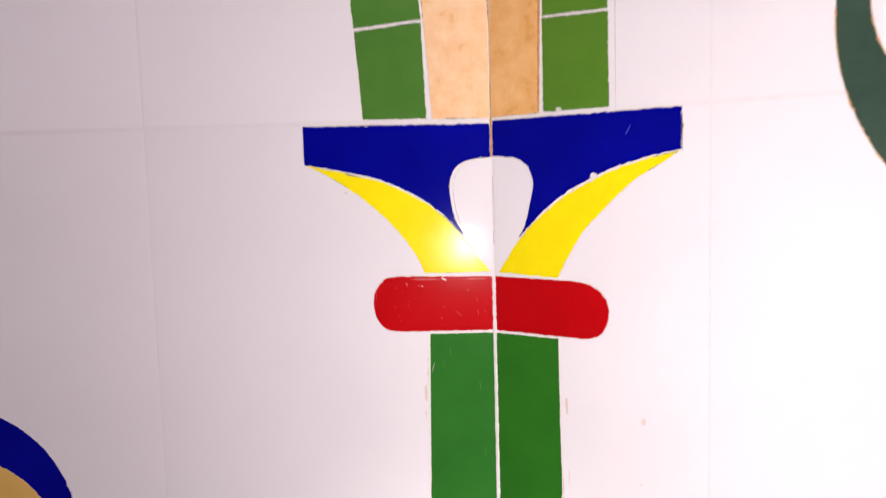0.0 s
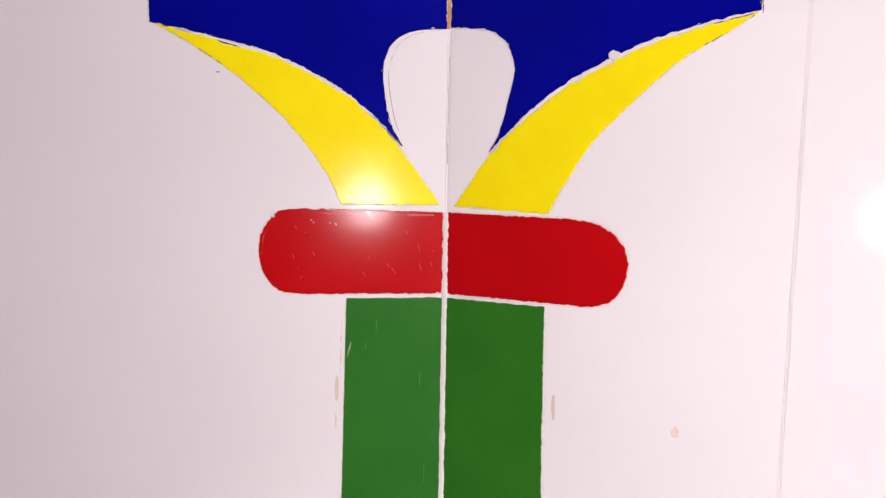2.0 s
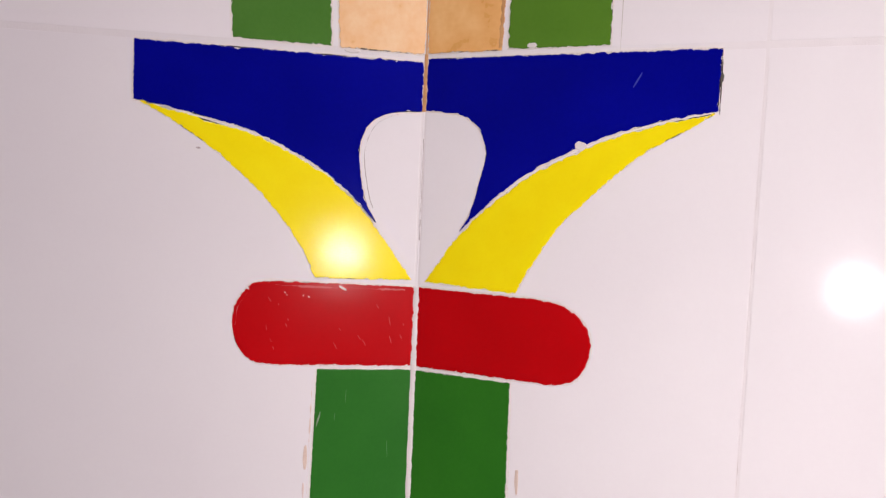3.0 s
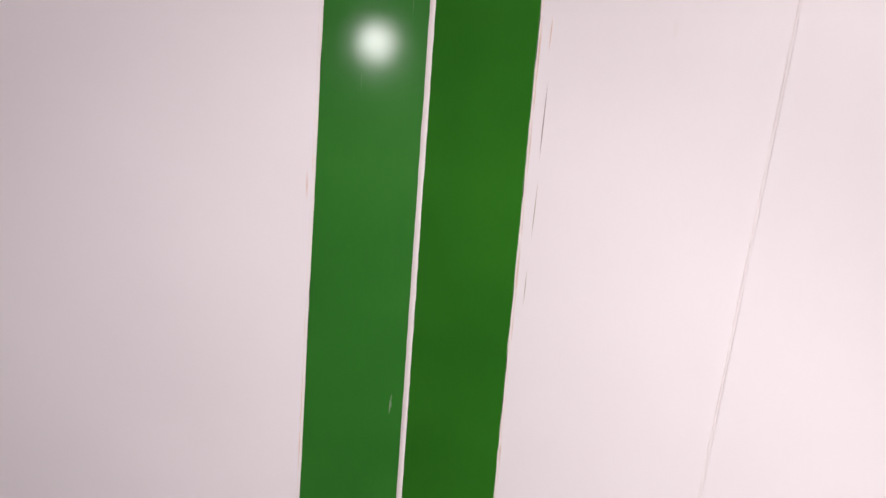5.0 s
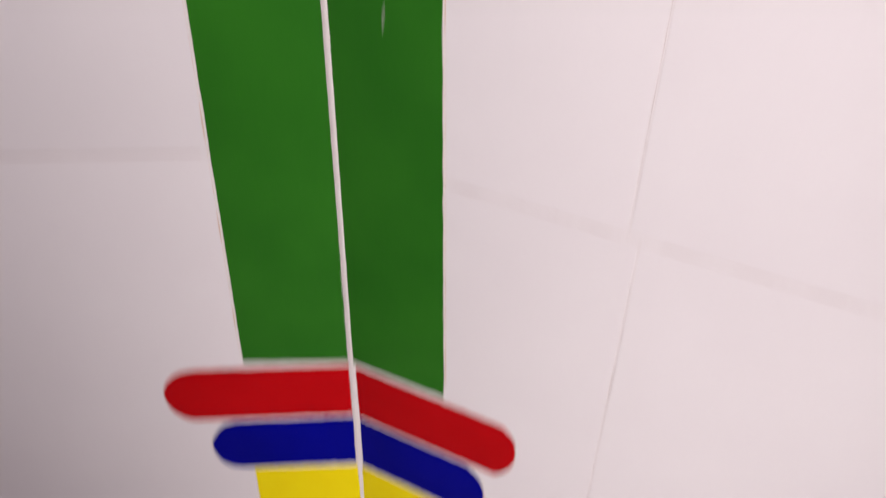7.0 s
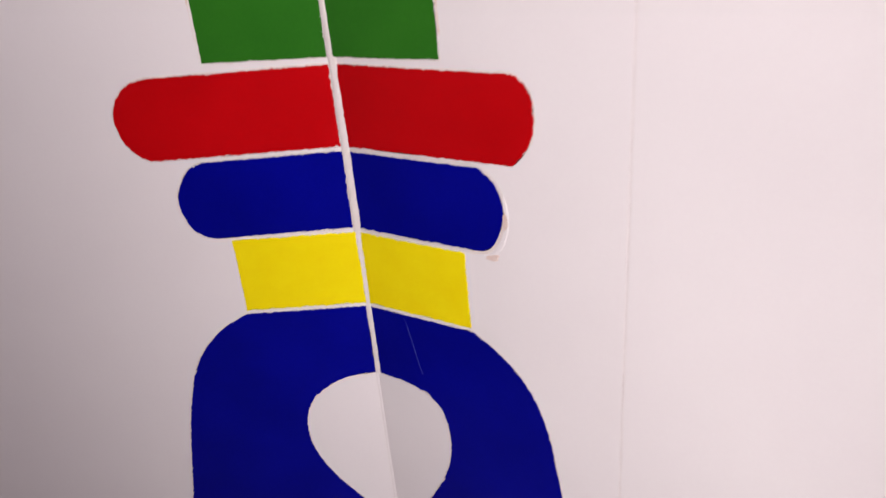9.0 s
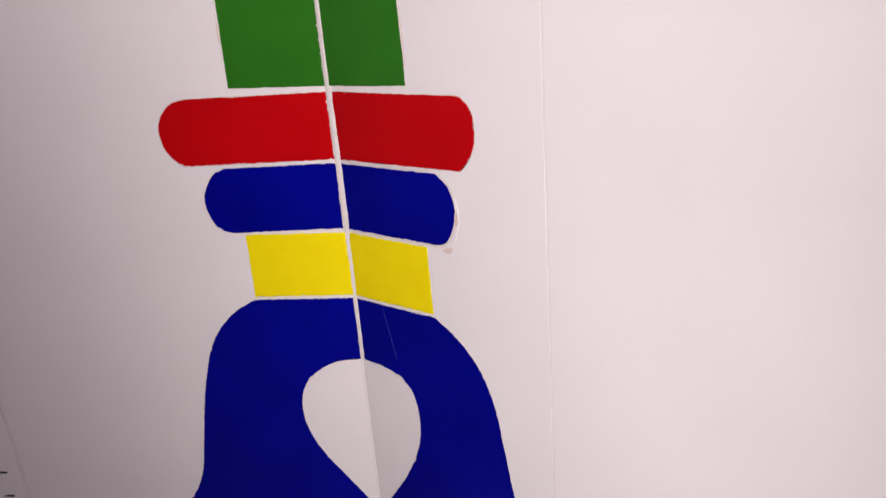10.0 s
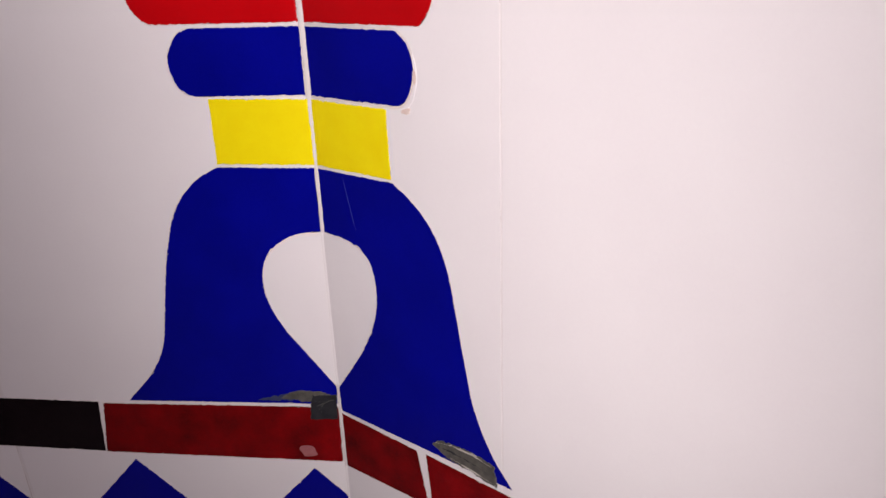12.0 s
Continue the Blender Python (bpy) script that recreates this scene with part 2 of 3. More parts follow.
def inlay(name, side, points, material, parent, label="", nick=0.42, joint=1.0, joint_material=None, front=0.26, gap=0.34):
    """A cut glazed piece let into the wall, the joint filled round it, and dark hairlines that paint the shade of the
    edge gaps.
    """
    seed = next(seeds) * 3.17
    ob = part(name, slab(side, rough_edge(points, nick, seed), -1.5, front, 0.22), material, parent, label)
    if joint:
        part("joint", slab(side, rough_edge(points, 0.35, seed + 50, 2.0, joint * 0.75), -1.5, 0.06, 0.05), joint_material or GROUT, ob, "thin cream grout joint")
    if gap:
        hairline("crack", side, points, 0.55, GAP_SHADE, ob, "dark hairline painting the gap's shade at the tile edge", cover=gap, closed=True)
    return ob


def box(name, a, b, material, parent=None, label=""):
    bm = bmesh.new()
    bmesh.ops.create_cube(bm, size=1)
    for v in bm.verts:
        v.co = Vector([(a[i] + b[i]) / 2 + v.co[i] * (b[i] - a[i]) for i in range(3)])
    return part(name, bm, material, parent, label)


def wall_slab(name, points, material, label):
    """An upright wall over a plan outline, from the floor to the ceiling."""
    bm = bmesh.new()
    low = [bm.verts.new((x, y, 0)) for x, y in points]
    high = [bm.verts.new((x, y, 2.4)) for x, y in points]
    bm.faces.new(low), bm.faces.new(high)
    for i in range(len(points)):
        bm.faces.new((low[i - 1], low[i], high[i], high[i - 1]))
    return tagged(part(name, bm, material), label, "wall", kind="structure")


def plan(side, s, out):
    v = spot_on(side, s * 1000, 0, out * 1000)
    return v.x, v.y


LEN_A, LEN_B = 0.95, 1.05
bed = -0.00012  # face of the joints behind the glaze
wall_a = wall_slab("wall_left", [plan("a", 0, bed), plan("a", LEN_A, bed), plan("a", LEN_A, -0.12), plan("a", 0, -0.12)], WALL_GROUT,
                   "wall of large glossy white glazed tiles with pale joints")
wall_b = wall_slab("wall_right", [plan("b", 0, bed), plan("b", LEN_B, bed), plan("b", LEN_B, -0.12), plan("b", 0.03, -0.12)], WALL_GROUT,
                   "wall of large glossy white glazed tiles with pale joints")
ea, eb = plan("a", LEN_A, 0), plan("b", LEN_B, 0)
wall_slab("wall_side", [(ea[0] + 0.0, 0.12), (ea[0] - 0.12, 0.12), (ea[0] - 0.12, -2.2), (ea[0], -2.2)], PLASTER, "plain painted plaster wall closing the room")
wall_slab("wall_far_side", [(eb[0], eb[1]), (eb[0] + 0.14, eb[1]), (eb[0] + 0.14, -2.2), (eb[0], -2.2)], PLASTER, "plain painted plaster wall closing the room")
wall_slab("wall_back", [(ea[0] - 0.12, -2.2), (eb[0] + 0.14, -2.2), (eb[0] + 0.14, -2.32), (ea[0] - 0.12, -2.32)], PLASTER, "plain painted plaster wall closing the room")
tagged(box("floor", (-1.2, -2.4, -0.06), (1.3, 0.3, -0.002), FLOOR), "plain grey tiled floor", "floor", kind="structure")
tagged(box("ceiling", (-1.2, -2.4, 2.402), (1.3, 0.3, 2.46), PLASTER), "plain painted ceiling", "ceiling", kind="structure")


# White wall tiles, 600 mm high and 300 mm wide, cut where they meet the corner.
def white_tile(side, parent, s0, s1, z0, z1, gap=0.55):
    pts = dense([(s0 + gap, z0 + gap), (s1 - gap, z0 + gap), (s1 - gap, z1 - gap), (s0 + gap, z1 - gap)], 30)
    part("tile", slab(side, pts, -6, 0.0, 0.06), WHITE, parent)


ROWS_Z = ((-1599, -1116.5), (-1115.3, -518.9), (-517.6, 76.9), (78.0, 673), (674, 799))
CUT_A = (200.5, 202.0, 171.8, 171.8, 171.8)
CUT_B = (109.0, 109.0, 105.2, 105.2, 105.2)
for (z0, z1), ca, cb in zip(ROWS_Z, CUT_A, CUT_B):
    for side, parent, cut, end in (("a", wall_a, ca, LEN_A * 1000), ("b", wall_b, cb, LEN_B * 1000)):
        s0 = 0.4
        s1 = cut
        while s0 < end - 5:
            wide = 2.2 if (side == "a" and s1 == 202.0) else 0.7
            white_tile(side, parent, s0, min(s1, end) - (wide - 0.7), z0, z1)
            s0, s1 = s1, s1 + 300.6


def corner_joint(z0, z1, material, width, label, lean=0.0):
    """The filled joint in the corner, a little uneven in width."""
    bm = bmesh.new()
    rings = []
    n = max(2, int((z1 - z0) / 4))
    for i in range(n + 1):
        z = z0 + (z1 - z0) * i / n
        wa = width + 0.25 * noise.noise(Vector((z * 0.09, 3.1, width)))
        wb = width + lean + 0.25 * noise.noise(Vector((z * 0.11, 8.4, width)))
        ring = [spot_on("a", wa, z, -0.5), spot_on("a", wa, z, 0.2), spot_on("a", 0.1, z, 0.16), spot_on("b", wb, z, 0.2), spot_on("b", wb, z, -0.5)]
        rings.append([bm.verts.new(v) for v in ring])
    for r, q in zip(rings, rings[1:]):
        for i in range(4):
            bm.faces.new((r[i], r[i + 1], q[i + 1], q[i])).smooth = True
    return tagged(part("trim", bm, material), label, "grout", kind="structure")


corner_joint(-1590, -903, WHITE, 0.35, "hairline white joint in the corner")
corner_joint(-903, -847, PALE_GROUT, 0.9, "cream grout line in the corner")
corner_joint(-847, -756, WHITE, 0.3, "hairline white joint in the corner")
corner_joint(-756, -722, PALE_GROUT, 0.6, "white grout line in the corner", 1.5)
corner_joint(-722, -688, PALE_GROUT, 0.3, "narrow white grout line in the corner", 1.6)
corner_joint(-688, -619, PALE_GROUT, 1.0, "white grout line in the corner", 1.5)
corner_joint(-619, 0, PALE_GROUT, 1.15, "white grout line in the corner")
corner_joint(0, 59, WHITE, 0.2, "thin cream grout line in the corner")
corner_joint(59, 78, RUST, 0.6, "rust-stained grout line in the corner")
corner_joint(78, 790, RUST, 0.25, "rust-stained grout line in the corner")

# ---- the mosaic column, half on each wall ----
column = tagged(new("mosaic_column"), "tall inlaid column motif of cut blue, yellow, red and green tiles folded into the wall corner", "mosaic")
column.location = (0, 0, 0)
CAPITAL = {
    "a": ([(1.0, 75.2), (92.6, 76.2), (92.6, 57.4)],
          [(88, 56.9), (70, 53.2), (52.6, 48.4), (35.4, 39.6), (26, 32.6), (14.8, 21.4)],
          [(14.8, 21.4), (18.7, 29), (21.0, 40.4), (20.9, 47.4), (18.3, 53.8), (13.7, 57.2), (8, 58.6), (0.75, 59.1)]),
    "b": ([(1.2, 76.4), (93.2, 76.8), (92.9, 59.0)],
          [(79, 56.5), (63.4, 52.1), (51.8, 47.4), (38.3, 40.3), (27.8, 32.5), (14.6, 19.8)],
          [(14.6, 19.8), (18.3, 26.7), (21.7, 39.0), (22.8, 45.0), (22.0, 49.3), (19.4, 54.3), (14.6, 57.5), (9.8, 58.6), (0.75, 59.4)]),
}
LEAVES = {
    "a": ([(90.5, 57.0), (70, 52.0), (52.6, 47.3), (35.2, 38.5), (26, 31.5), (16.9, 22.6), (2.0, 2.4)],
          [(34.3, 2.3), (40.4, 14.6), (52.7, 29.8), (70, 44.7), (84, 53.4), (90.5, 57.0)]),
    "b": ([(92.2, 58.2), (78.9, 55.4), (63.6, 51.0), (52.3, 46.2), (38.9, 39.1), (28.4, 31.5), (15.6, 19.6), (2.8, 2.0)],
          [(35.0, 1.0), (39.9, 10.4), (48.2, 23.2), (56.3, 31.6), (71.7, 45.6), (86.4, 54.4), (92.2, 58.2)]),
}
RINGS = {
    "a": [(48, 0.9), (53.5, 0.2), (57.0, -2.6), (59.7, -7), (60.5, -12.5), (59.6, -18.5), (56.8, -23.6), (53, -26.2), (48, -27.0)],
    "b": [(40, -0.3), (47, -0.8), (52.6, -2.5), (57.4, -6), (59.9, -11), (60.0, -16), (58.4, -21), (55.2, -25.2), (49, -27.2)],
}
LOW_RINGS = {
    "a": [(66, -621.5), (72, -622.6), (77.0, -626.4), (80.4, -632), (81.0, -637), (79.8, -643.5), (76.6, -648.6), (72.2, -651.8), (68, -652.2)],
    "b": [(66, -620.8), (70.6, -621.0), (74.6, -623.6), (77.1, -628.5), (77.6, -634), (77.0, -640), (74.2, -646), (69.6, -651.0)],
}
COLLARS = {
    "a": [(54, -654.3), (59.2, -656.7), (62.6, -661.5), (65.2, -667), (65.5, -672.5), (63.3, -680.0), (59.8, -684), (55, -685.7)],
    "b": [(56.5, -653.5), (61.6, -657.6), (64.5, -663.5), (65.4, -669), (64.2, -674.5), (61.6, -680.5), (58.2, -684), (53, -685.2)],
}
BELL_A = [(50, -721.2), (61.8, -728.0), (72.8, -739.6), (79.5, -753.6), (86.6, -778.6), (92.6, -808), (96.4, -823.6), (105.6, -841), (123, -860.4)]
BELL_B = [(50, -720.9), (61.6, -728.6), (72.6, -740.6), (80.0, -758.5), (84.2, -781), (88.2, -803.8), (93, -827), (102.6, -848.5), (114.5, -864.3)]
TEAR_A = [(1.0, -848.5), (16.4, -826.3), (27.1, -810.5), (33.7, -793.5), (33.7, -777), (27.7, -765.6), (14.9, -757.4), (0.7, -755.5)]
TEAR_B = [(1.0, -848.5), (15.7, -828), (25.3, -812.7), (32.7, -795.5), (35, -781), (33.0, -767), (26.5, -759.6), (15.8, -756), (1.9, -755.3)]

for side in "ab":
    first = side == "a"
    top, under, hollow = CAPITAL[side]
    over, below = LEAVES[side]
    top = [(0.75, top[0][1])] + top[1:]
    inlay("capital_tile", side, top + curve(under) + curve(hollow)[1:], BLUE, column, "cobalt blue curved capital tile", joint=0.7)
    inlay("leaf_tile", side, curve(over) + curve(below)[:-1], YELLOW, column, "bright yellow crescent leaf tile", joint=0.45)
    inlay("ring_tile", side, [(0.9, -27.1), (0.9, 0.0)] + curve(RINGS[side]), RED, column, "red round-ended ring tile", joint=0.8)
    w0, w1 = (32.6, 38.4) if first else (34.6, 38.2)
    inlay("shaft_tile", side, [(0.9, -28.5), (w0, -28.5), (w1, -308.6), (1.2, -309.5)], SHEEN_GREEN if first else GREEN, column, "green straight shaft tile with a bluish sheen in its colour" if first else "green straight shaft tile", joint=0.6, nick=0.16 if first else 0.3)
    w0, w1 = (38.5, 45.0) if first else (38.3, 44.9)
    inlay("shaft_tile", side, [(1.2, -318.0), (w0, -317.2), (w1, -617.8), (1.2, -619.3)], GREEN, column, "green straight shaft tile", joint=0.6, nick=0.16 if first else 0.3)
    part("joint_strip", slab(side, rough_edge([(1.2, -309.3), (38.0, -308.6), (38.2, -317.4), (1.2, -318.2)], 0.2, 7.7), -1.0, 0.2, 0.2), GREY_GROUT, column, "wide grey grout band across the shaft")
    inlay("ring_tile", side, [(1.2 if first else 2.6, -652.4), (1.2 if first else 2.1, -621.9)] + curve(LOW_RINGS[side]), RED, column, "red round-ended ring tile", joint=0.8)
    inlay("collar_tile", side, [(1.2 if first else 2.6, -685.8), (0.8 if first else 2.9, -654.3)] + curve(COLLARS[side]), BLUE, column, "cobalt blue round-ended collar tile", joint=0.9 if first else 1.9, joint_material=PALE_GROUT)
    inlay("neck_tile", side, [(0.3 if first else 1.9, -720.2), (0.4 if first else 1.9, -687.8), (48.8, -687.2), (49.3, -719.4)], YELLOW, column, "yellow rectangular neck tile", joint=0.5, gap=0.12)
    foot = -860.2 if first else -863.8
    inlay("bell_tile", side, [(0.6 if first else 2.0, -721.9)] + curve(BELL_A if first else BELL_B) + [(1.2, foot)] + curve(TEAR_A if first else TEAR_B), BLUE, column,
          "cobalt blue bell-shaped foot tile with a white drop cut out", joint=0.7)

inlay("panel_tile", "a", [(0.5, 77.9), (28.6, 78.4), (32.3, 135), (35, 178), (0.5, 178)], SAND, column, "mottled sandy orange tile", joint=0.6)
inlay("panel_tile", "b", [(0.5, 78.2), (26.3, 78.6), (27.6, 130), (28, 178), (0.5, 178)], DEEP_SAND, column, "mottled deeper orange sandy tile", joint=0.6)
inlay("side_tile", "a", [(31.4, 78.6), (62.6, 78.9), (65.3, 121.2), (33.0, 124.8)], VEILED_GREEN, column, "green tile beside the sandy panel", joint=0.7)
inlay("side_tile", "a", [(33.0, 126.2), (65.6, 122.8), (71, 178), (37, 178)], VEILED_GREEN, column, "green tile beside the sandy panel", joint=0.7)
inlay("side_tile", "b", [(28.6, 78.9), (61.0, 78.9), (60.7, 120.4), (28.6, 121.6)], VEILED_OLIVE, column, "yellowish green tile beside the sandy panel", joint=0.7)
inlay("side_tile", "b", [(28.8, 122.8), (60.7, 121.8), (61, 178), (29, 178)], VEILED_OLIVE, column, "yellowish green tile beside the sandy panel", joint=0.7)

# ---- the border below the column ----
border = tagged(new("mosaic_border"), "inlaid border of dark red and black strips over blue diamonds", "mosaic")
inlay("strip_tile", "a", [(1.2, -862.6), (139.8, -863.0), (144.6, -897.3), (1.6, -900.2)], MAROON, border, "dark red strip tile", joint=0.9)
inlay("strip_tile", "a", [(142.8, -862.0), (300, -859), (300, -892), (145.6, -896.9)], BLACK, border, "black strip tile", joint=0.6)
inlay("strip_tile", "b", [(1.2, -866.2), (55.4, -867.8), (61.8, -901.0), (1.2, -902.4)], MAROON, border, "dark red strip tile", joint=0.9)
inlay("strip_tile", "b", [(61.6, -867.4), (160, -871), (160, -904), (64.6, -901.2)], MAROON, border, "dark red strip tile", joint=0.9)


def diamond(side, s, z, half, low):
    pts = [(s, z), (s + half, z - half * 1.07), (s, z - 2 * half * 1.07), (s - half, z - half * 1.07)]
    if low is not None and s - half < low:
        k = (low - (s - half)) / half
        d = half * 1.07
        pts = [(s, z), (s + half, z - d), (s, z - 2 * d), (low, z - d - k * d), (low, z - d + k * d)]
        pts[3], pts[4] = (low, z - 2 * d + (s - low) * 1.07), (low, z - (s - low) * 1.07)
    inlay("diamond_tile", side, pts, BLUE, border, "cobalt blue diamond tile", joint=0.7)


for s, z in ((19.0, -905.6), (128.0, -902.6), (237.0, -899.5)):
    diamond("a", s, z, 50, 1.0)

# ---- other motifs at the edges ----
medallion = tagged(new("mosaic_medallion"), "round inlaid motif, ochre disc in a cobalt blue ring", "mosaic")


def arc(s, z, r, a0, a1, n=40):
    return [(s + r * math.cos(radians(a0 + (a1 - a0) * i / n)), z + r * math.sin(radians(a0 + (a1 - a0) * i / n))) for i in range(n + 1)]


inlay("ring_tile", "a", arc(285, -126, 65.5, 0, 352), BLUE, medallion, "cobalt blue ring tile", joint=1.0)
inlay("disc_tile", "a", arc(280, -139, 51, 0, 352), OCHRE, medallion, "ochre yellow disc tile", joint=0.5, front=0.5)
scroll = tagged(new("mosaic_scroll"), "curved dark bottle-green scroll tile inlaid in white", "mosaic")
inlay("scroll_tile", "b", arc(249, 106, 98, 148, 222) + arc(213, 113, 51, 222, 140), DEEP_GREEN, scroll, joint=0.6, joint_material=RUST)


# ---- wear: chips, scratches, stains, tape ----
def blob(name, side, s, z, rs, rz, material, parent, label, out=0.36, tilt=0.0, wob=0.35):
    seed = next(seeds) * 1.9
    pts = []
    for i in range(28):
        a = 2 * math.pi * i / 28
        r = 1 + wob * noise.noise(Vector((math.cos(a) * 1.3, math.sin(a) * 1.3, seed)))
        x, y = rs * r * math.cos(a), rz * r * math.sin(a)
        pts.append((s + x * math.cos(tilt) - y * math.sin(tilt), z + x * math.sin(tilt) + y * math.cos(tilt)))
    return part(name, slab(side, pts, -0.5, out, min(rs, rz) * 0.3), material, parent, label)


blob("chip", "b", 53.6, 48.4, 1.9, 1.6, PALE_GROUT, column, "white chip in the glaze")
blob("chip", "b", 66.0, -671.5, 1.1, 3.2, CLAY, column, "bare clay chip")
blob("chip", "b", 63.6, -681.6, 0.8, 3.4, WHITE, column, "white chipped rim", tilt=-0.6)
blob("chip", "b", 60.5, -686.6, 2.6, 1.3, CLAY, column, "bare clay chip", tilt=0.2)
blob("chip", "b", 36.5, 79.6, 1.6, 0.9, PALE_GROUT, column, "white chip in the glaze")
blob("chip", "a", 24.5, 77.4, 2.4, 0.7, PALE_GROUT, column, "white chip in the glaze")
blob("scratch", "b", 21.6, -467.0, 0.5, 3.8, SCUFF, column, "pale scratch in the green glaze", out=0.32, tilt=-0.15)
blob("stain", "b", 76.2, -62.5, 1.3, 1.8, CLAY, wall_b, "small brown stain", out=0.06)
blob("stain", "b", 75.0, -92.0, 1.0, 0.6, GROUT, wall_b, "small pale stain", out=0.06)
for k, (s, z, h) in enumerate(((37.8, -62, 4), (38.2, -96, 5), (39.0, -122, 13), (39.4, -150, 9), (39.2, -176, 6))):
    blob("stain", "b", s + 1.2, z, 0.16, h * 0.8, DUST if k == 2 else TAN if k < 2 else GREY_GROUT, wall_b, "thin dark mark beside the green shaft", out=0.14)
for s, z, h in ((34.5, -70, 3), (36.3, -150, 4), (41.5, -420, 4)):
    blob("stain", "a", s + 1.4, z, 0.3, h, CLAY, wall_a, "thin brown mark beside the green shaft", out=0.14)
for z in (-822, -838):
    blob("stain", "a", 213.0, z, 3.4, 0.8, DARK_TAPE, wall_a, "short dark dash on the tile", out=0.1, wob=0.2)

blob("scratch", "b", 69.8, 68.2, 0.25, 2.6, SCRATCHED, column, "fine pale scratch in the blue glaze", out=0.3, tilt=-0.5, wob=0.1)
blob("chip", "b", 93.6, 68.5, 0.5, 1.4, TAPE, column, "dark nick at the tile edge")
blob("stain", "b", 64.1, 126.0, 0.16, 47.0, GREY_GROUT, wall_b, "hairline grey mark beside the green tile", out=0.1, wob=0.1)
part("panel_edge", slab("b", rough_edge([(25.4, 79.2), (26.5, 79.2), (27.8, 130), (28.0, 177), (26.9, 177), (26.6, 130)], 0.4, 77.1), -0.5, 0.34, 0.1), RUST, column, "brown stained edge of the sandy tile")
for k in range(4):
    blob("chip", "a", 33 + 12 * random.random(), -1.2 - 3.2 * random.random(), 0.15 + 0.3 * random.random(), 0.08 + 0.1 * random.random(), PALE_GROUT, column, "tiny white fleck in the red glaze", out=0.32, tilt=random.random())
for k in range(16):
    blob("scratch", "a", 4 + 48 * random.random(), -3 - 20 * random.random(), 0.05 + 0.06 * random.random(), 0.3 + 1.3 * random.random() ** 2, SCRATCHED_RED, column, "hairline pale scratch in the red glaze", out=0.3, tilt=-0.9 + 0.7 * random.random(), wob=0.2)
for k in range(5):
    blob("scratch", "a", 5 + 26 * random.random(), -35 - 95 * random.random(), 0.07, 1.0 + 2.5 * random.random(), SCRATCHED_GREEN, column, "hairline pale scratch in the green glaze", out=0.3, tilt=-0.2 + 0.4 * random.random(), wob=0.2)
blob("chip", "a", 56.0, -1.4, 0.8, 0.35, PALE_GROUT, column, "tiny white fleck in the red glaze", out=0.32, tilt=0.9)
blob("worn_patch", "a", 21.4, -893.2, 6.8, 6.6, WORN, border, "worn pinkish patch in the dark red glaze", out=0.32)
blob("scratch", "b", 21.4, -736.6, 0.14, 13.5, SCRATCHED, column, "fine pale scratch in the blue glaze", out=0.3, tilt=0.22, wob=0.1)

tape = tagged(new("tape_scrap"), "grimy blackened scrap of tape stuck over the corner joint", "tape")
part("tape_square", slab("a", rough_edge([(1.6, -853.8), (14.8, -854.4), (16.6, -859.4), (17.4, -870.4), (1.8, -869.9)], 0.6, 91.3), -0.5, 1.0, 0.3), DARK_TAPE, tape, "black square of tape")
part("torn_end", slab("a", rough_edge([(4, -853.6), (10, -852.2), (22, -851.2), (28, -853.2), (33.5, -856.8), (26, -857.4), (20, -858.6), (6, -859.0)], 1.0, 93.3), -0.5, 0.75, 0.2), TAPE, tape, "torn grey end of tape")
tape = part("tape_scrap", slab("b", rough_edge([(66.5, -857.8), (70, -854.4), (79, -852.6), (92.7, -852.6), (104.6, -854.8), (106.2, -866.6), (100, -866.4), (92.5, -864.6), (76.7, -862.8)], 1.0, 95.3), -0.5, 0.9, 0.3), TAPE)
tagged(tape, "grimy grey scrap of tape stuck on the blue foot", "tape")
hairline("pale_edge", "b", [(69, -855.6), (79, -853.4), (92, -853.4), (103.6, -855.6)], 1.3, GREY_GROUT, tape, "pale frayed edge of the tape", cover=0.55, out=0.96)
hairline("grime", "b", [(70, -857.6), (80, -857.4), (92, -858.6), (104, -861.4)], 2.2, DARK_TAPE, tape, "dark grime along the tape", cover=0.5, out=0.94)
hairline("pale_edge", "b", [(78, -861.4), (92, -863.2), (105.4, -865.6)], 1.2, GREY_GROUT, tape, "pale frayed edge of the tape", cover=0.5, out=0.96)

# Fine lines, painted gap shade and dirt round the cut pieces.
part("glue_smear", slab("a", rough_edge([(24, -853.4), (33, -854.6), (44, -857.0), (47, -858.4), (38, -858.8), (27, -858.2)], 0.8, 97.3), -0.5, 0.5, 0.2), BLUE_GLUE, bpy.data.objects["tape_scrap"], "bluish grey smear of glue")
for k in range(4):
    hairline("scratch", "a", [(3 + 2.6 * k, -857 - 0.8 * k), (14 - k, -858.6 - 2.6 * k)], 0.5, TAPE, bpy.data.objects["tape_scrap"], "pale grey streak on the tape", cover=0.6, out=1.06)
hairline("crack", "a", [(q[0] - 1.9, q[1] - 0.6) for q in curve(CAPITAL["a"][2])[6:46]], 0.34, DUST, wall_a, "thin grey line inside the white drop", cover=0.75, out=0.12)
hairline("crack", "a", curve(CAPITAL["a"][2])[8:], 0.5, GAP_SHADE, column, "dark hairline painting the gap's shade at the tile edge", cover=0.75, out=0.1)
hairline("crack", "b", curve(CAPITAL["b"][2])[4:44], 0.42, GAP_SHADE, column, "dark hairline painting the gap's shade at the tile edge", cover=0.65, out=0.1)
hairline("stain", "b", [(0.3, 16), (0.3, 50)], 0.3, DUST, wall_b, "greyish dirt in the corner line", cover=0.32, out=0.3)
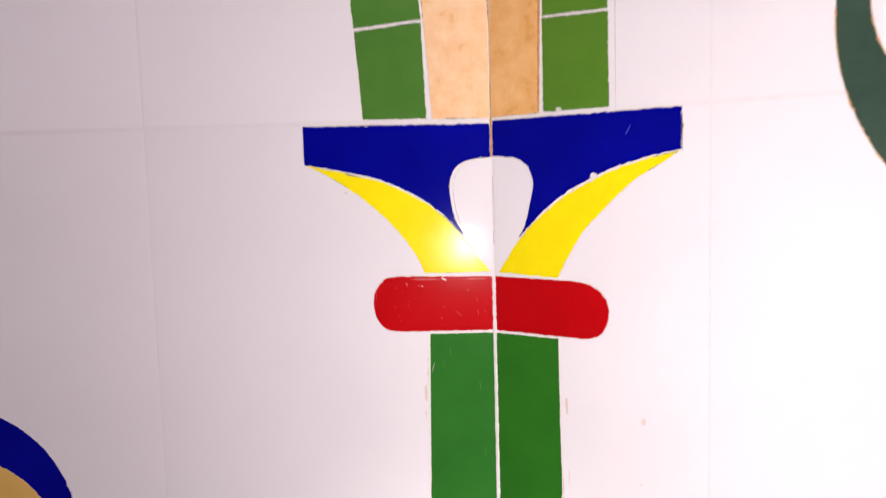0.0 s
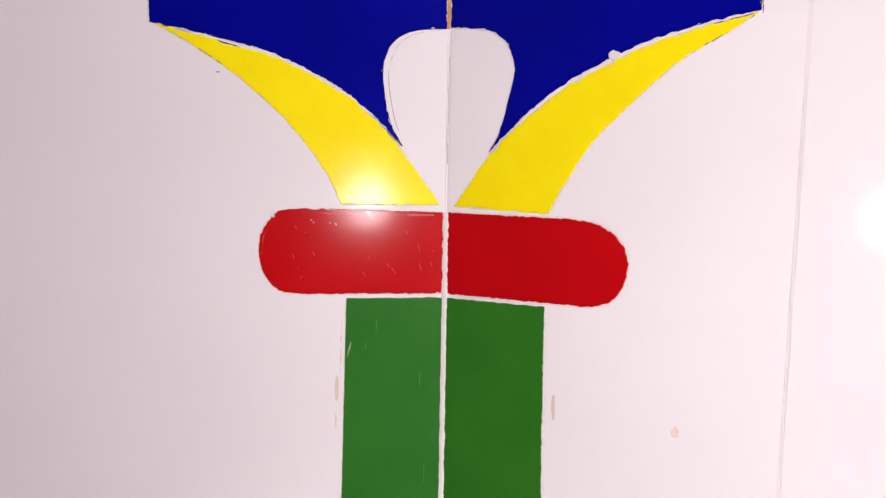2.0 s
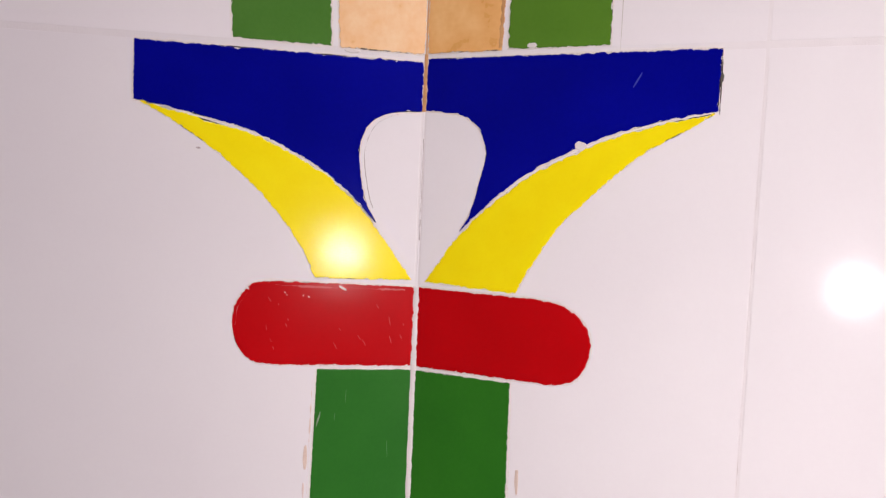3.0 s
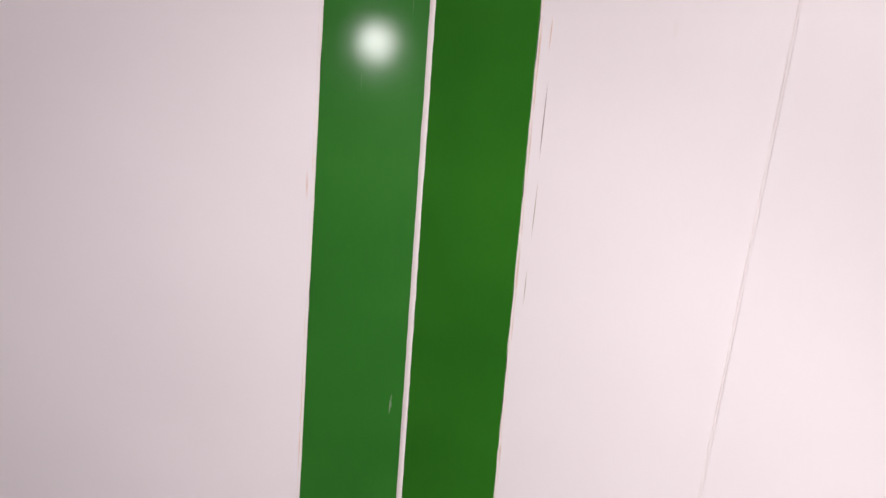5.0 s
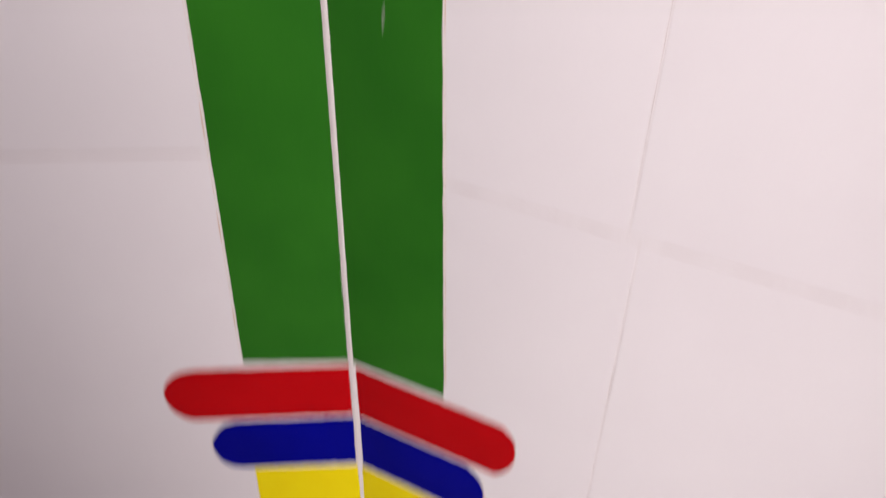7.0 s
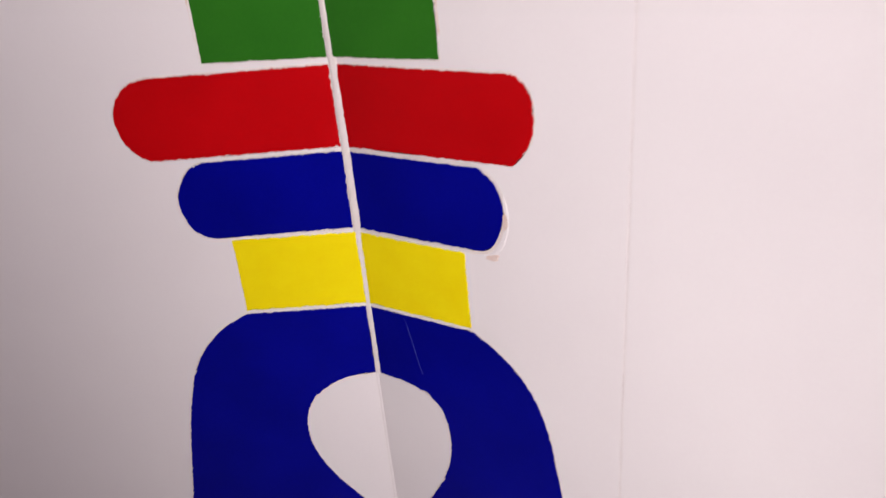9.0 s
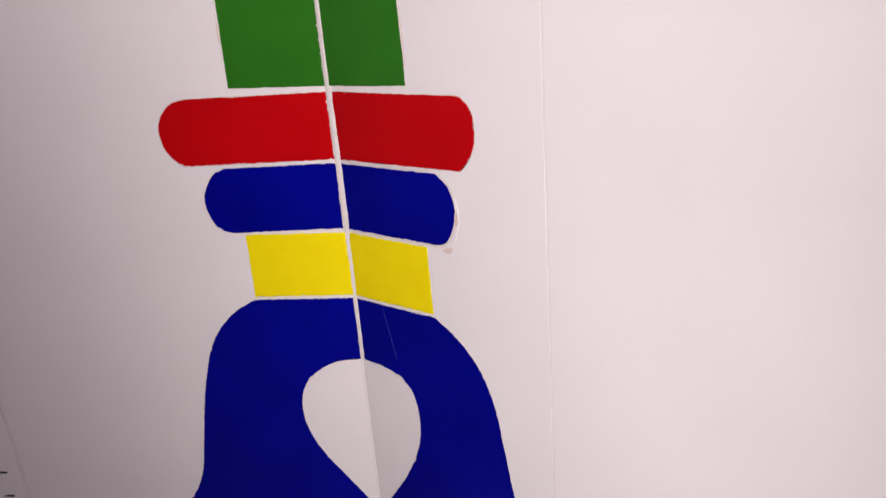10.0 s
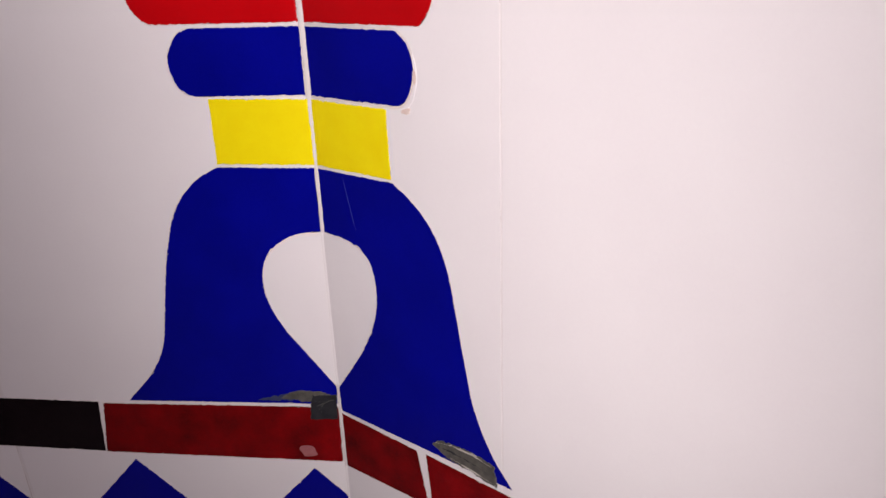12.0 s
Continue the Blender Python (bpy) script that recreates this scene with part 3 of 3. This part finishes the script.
hairline("crack", "b", [(93.4, 77.4), (93.5, 58)], 0.4, GAP_SHADE, wall_b, "dark hairline at the tile edge", cover=0.5, out=0.1)
for s0, s1, z0, z1, side in ((34.0, 39.2, -32, -300, "a"), (35.4, 39.0, -32, -300, "b"), (39.8, 45.8, -325, -610, "a"), (39.4, 45.6, -325, -610, "b")):
    hairline("stain", side, [(s0, z0), (s1, z1)], 0.7, TAN, wall_a if side == "a" else wall_b, "pale tan stain beside the green shaft", cover=0.4, out=0.09)
for cut, z0, z1 in ((105.2, 70, -500), (109.0, -525, -1100)):
    hairline("crack", "b", [(cut - 0.2, z0), (cut - 0.2, z1)], 0.3, JOINT_DIRT, wall_b, "greyish dirt in the tile joint", cover=0.4, out=0.03)
hairline("scratch", "a", [(47, -0.4), (30, -0.9), (4, -1.0)], 0.9, SCRATCHED_RED, column, "chalky pale rubbed edge of the red tile", cover=0.45, out=0.29)
hairline("scratch", "a", [(56, -3.2), (59, -8), (59.6, -14)], 0.8, SCRATCHED_RED, column, "chalky pale rubbed edge of the red tile", cover=0.45, out=0.29)
hairline("crack", "a", [(46, -518.2), (200, -518.2), (330, -518.2)], 0.9, JOINT_DIRT, wall_a, "brownish dirt in the level tile joint", cover=1.2, out=0.03)
hairline("crack", "b", [(46, -518.2), (108, -518.2), (330, -518.2)], 0.8, JOINT_DIRT, wall_b, "pale dirt in the level tile joint", cover=0.7, out=0.03)
hairline("crack", "a", [(202.0, -530), (202.0, -800), (202.0, -1100)], 0.6, JOINT_DIRT, wall_a, "pale dirt in the upright tile joint", cover=0.5, out=0.03)
blob("chip", "a", 25.0, -0.9, 1.5, 0.4, PALE_GROUT, column, "white fleck at the edge of the red tile", out=0.34, tilt=0.5)
blob("stain", "a", 72.5, 43.2, 0.7, 0.3, DUST, wall_a, "small grey speck beside the yellow leaf", out=0.06)
blob("stain", "a", 35.6, -58.5, 0.7, 4.5, TAN, wall_a, "pale tan stain beside the green shaft", out=0.1)
blob("stain", "b", 38.6, -60.4, 0.6, 4.0, TAN, wall_b, "pale tan stain beside the green shaft", out=0.1)
blob("stain", "a", 44.6, -361.6, 0.35, 0.9, DUST, wall_a, "small grey speck beside the green shaft", out=0.06)
blob("scratch", "a", 5.7, -231.0, 0.3, 2.2, SCUFF, column, "pale scratch in the green glaze", out=0.32, tilt=0.2)
blob("scratch", "a", 31.6, -45.6, 0.25, 2.6, SCUFF, column, "pale scratch in the green glaze", out=0.32, tilt=0.25)
for k in range(13):
    blob("chip", "a", 1.25 + 0.35 * random.random(), -560 - 54 * random.random(), 0.25 + 0.35 * random.random() ** 2, 0.15 + 0.25 * random.random(), PALE_GROUT, column, "tiny white nick along the green edge", out=0.33, tilt=0.3 + 0.6 * random.random())
hairline("chip", "b", curve([(65.6, -662), (66.8, -671), (65.2, -679), (61.6, -684.6), (57.4, -687)]), 1.6, WHITE, column, "white chipped rim of the blue tile", cover=0.95, out=0.3)
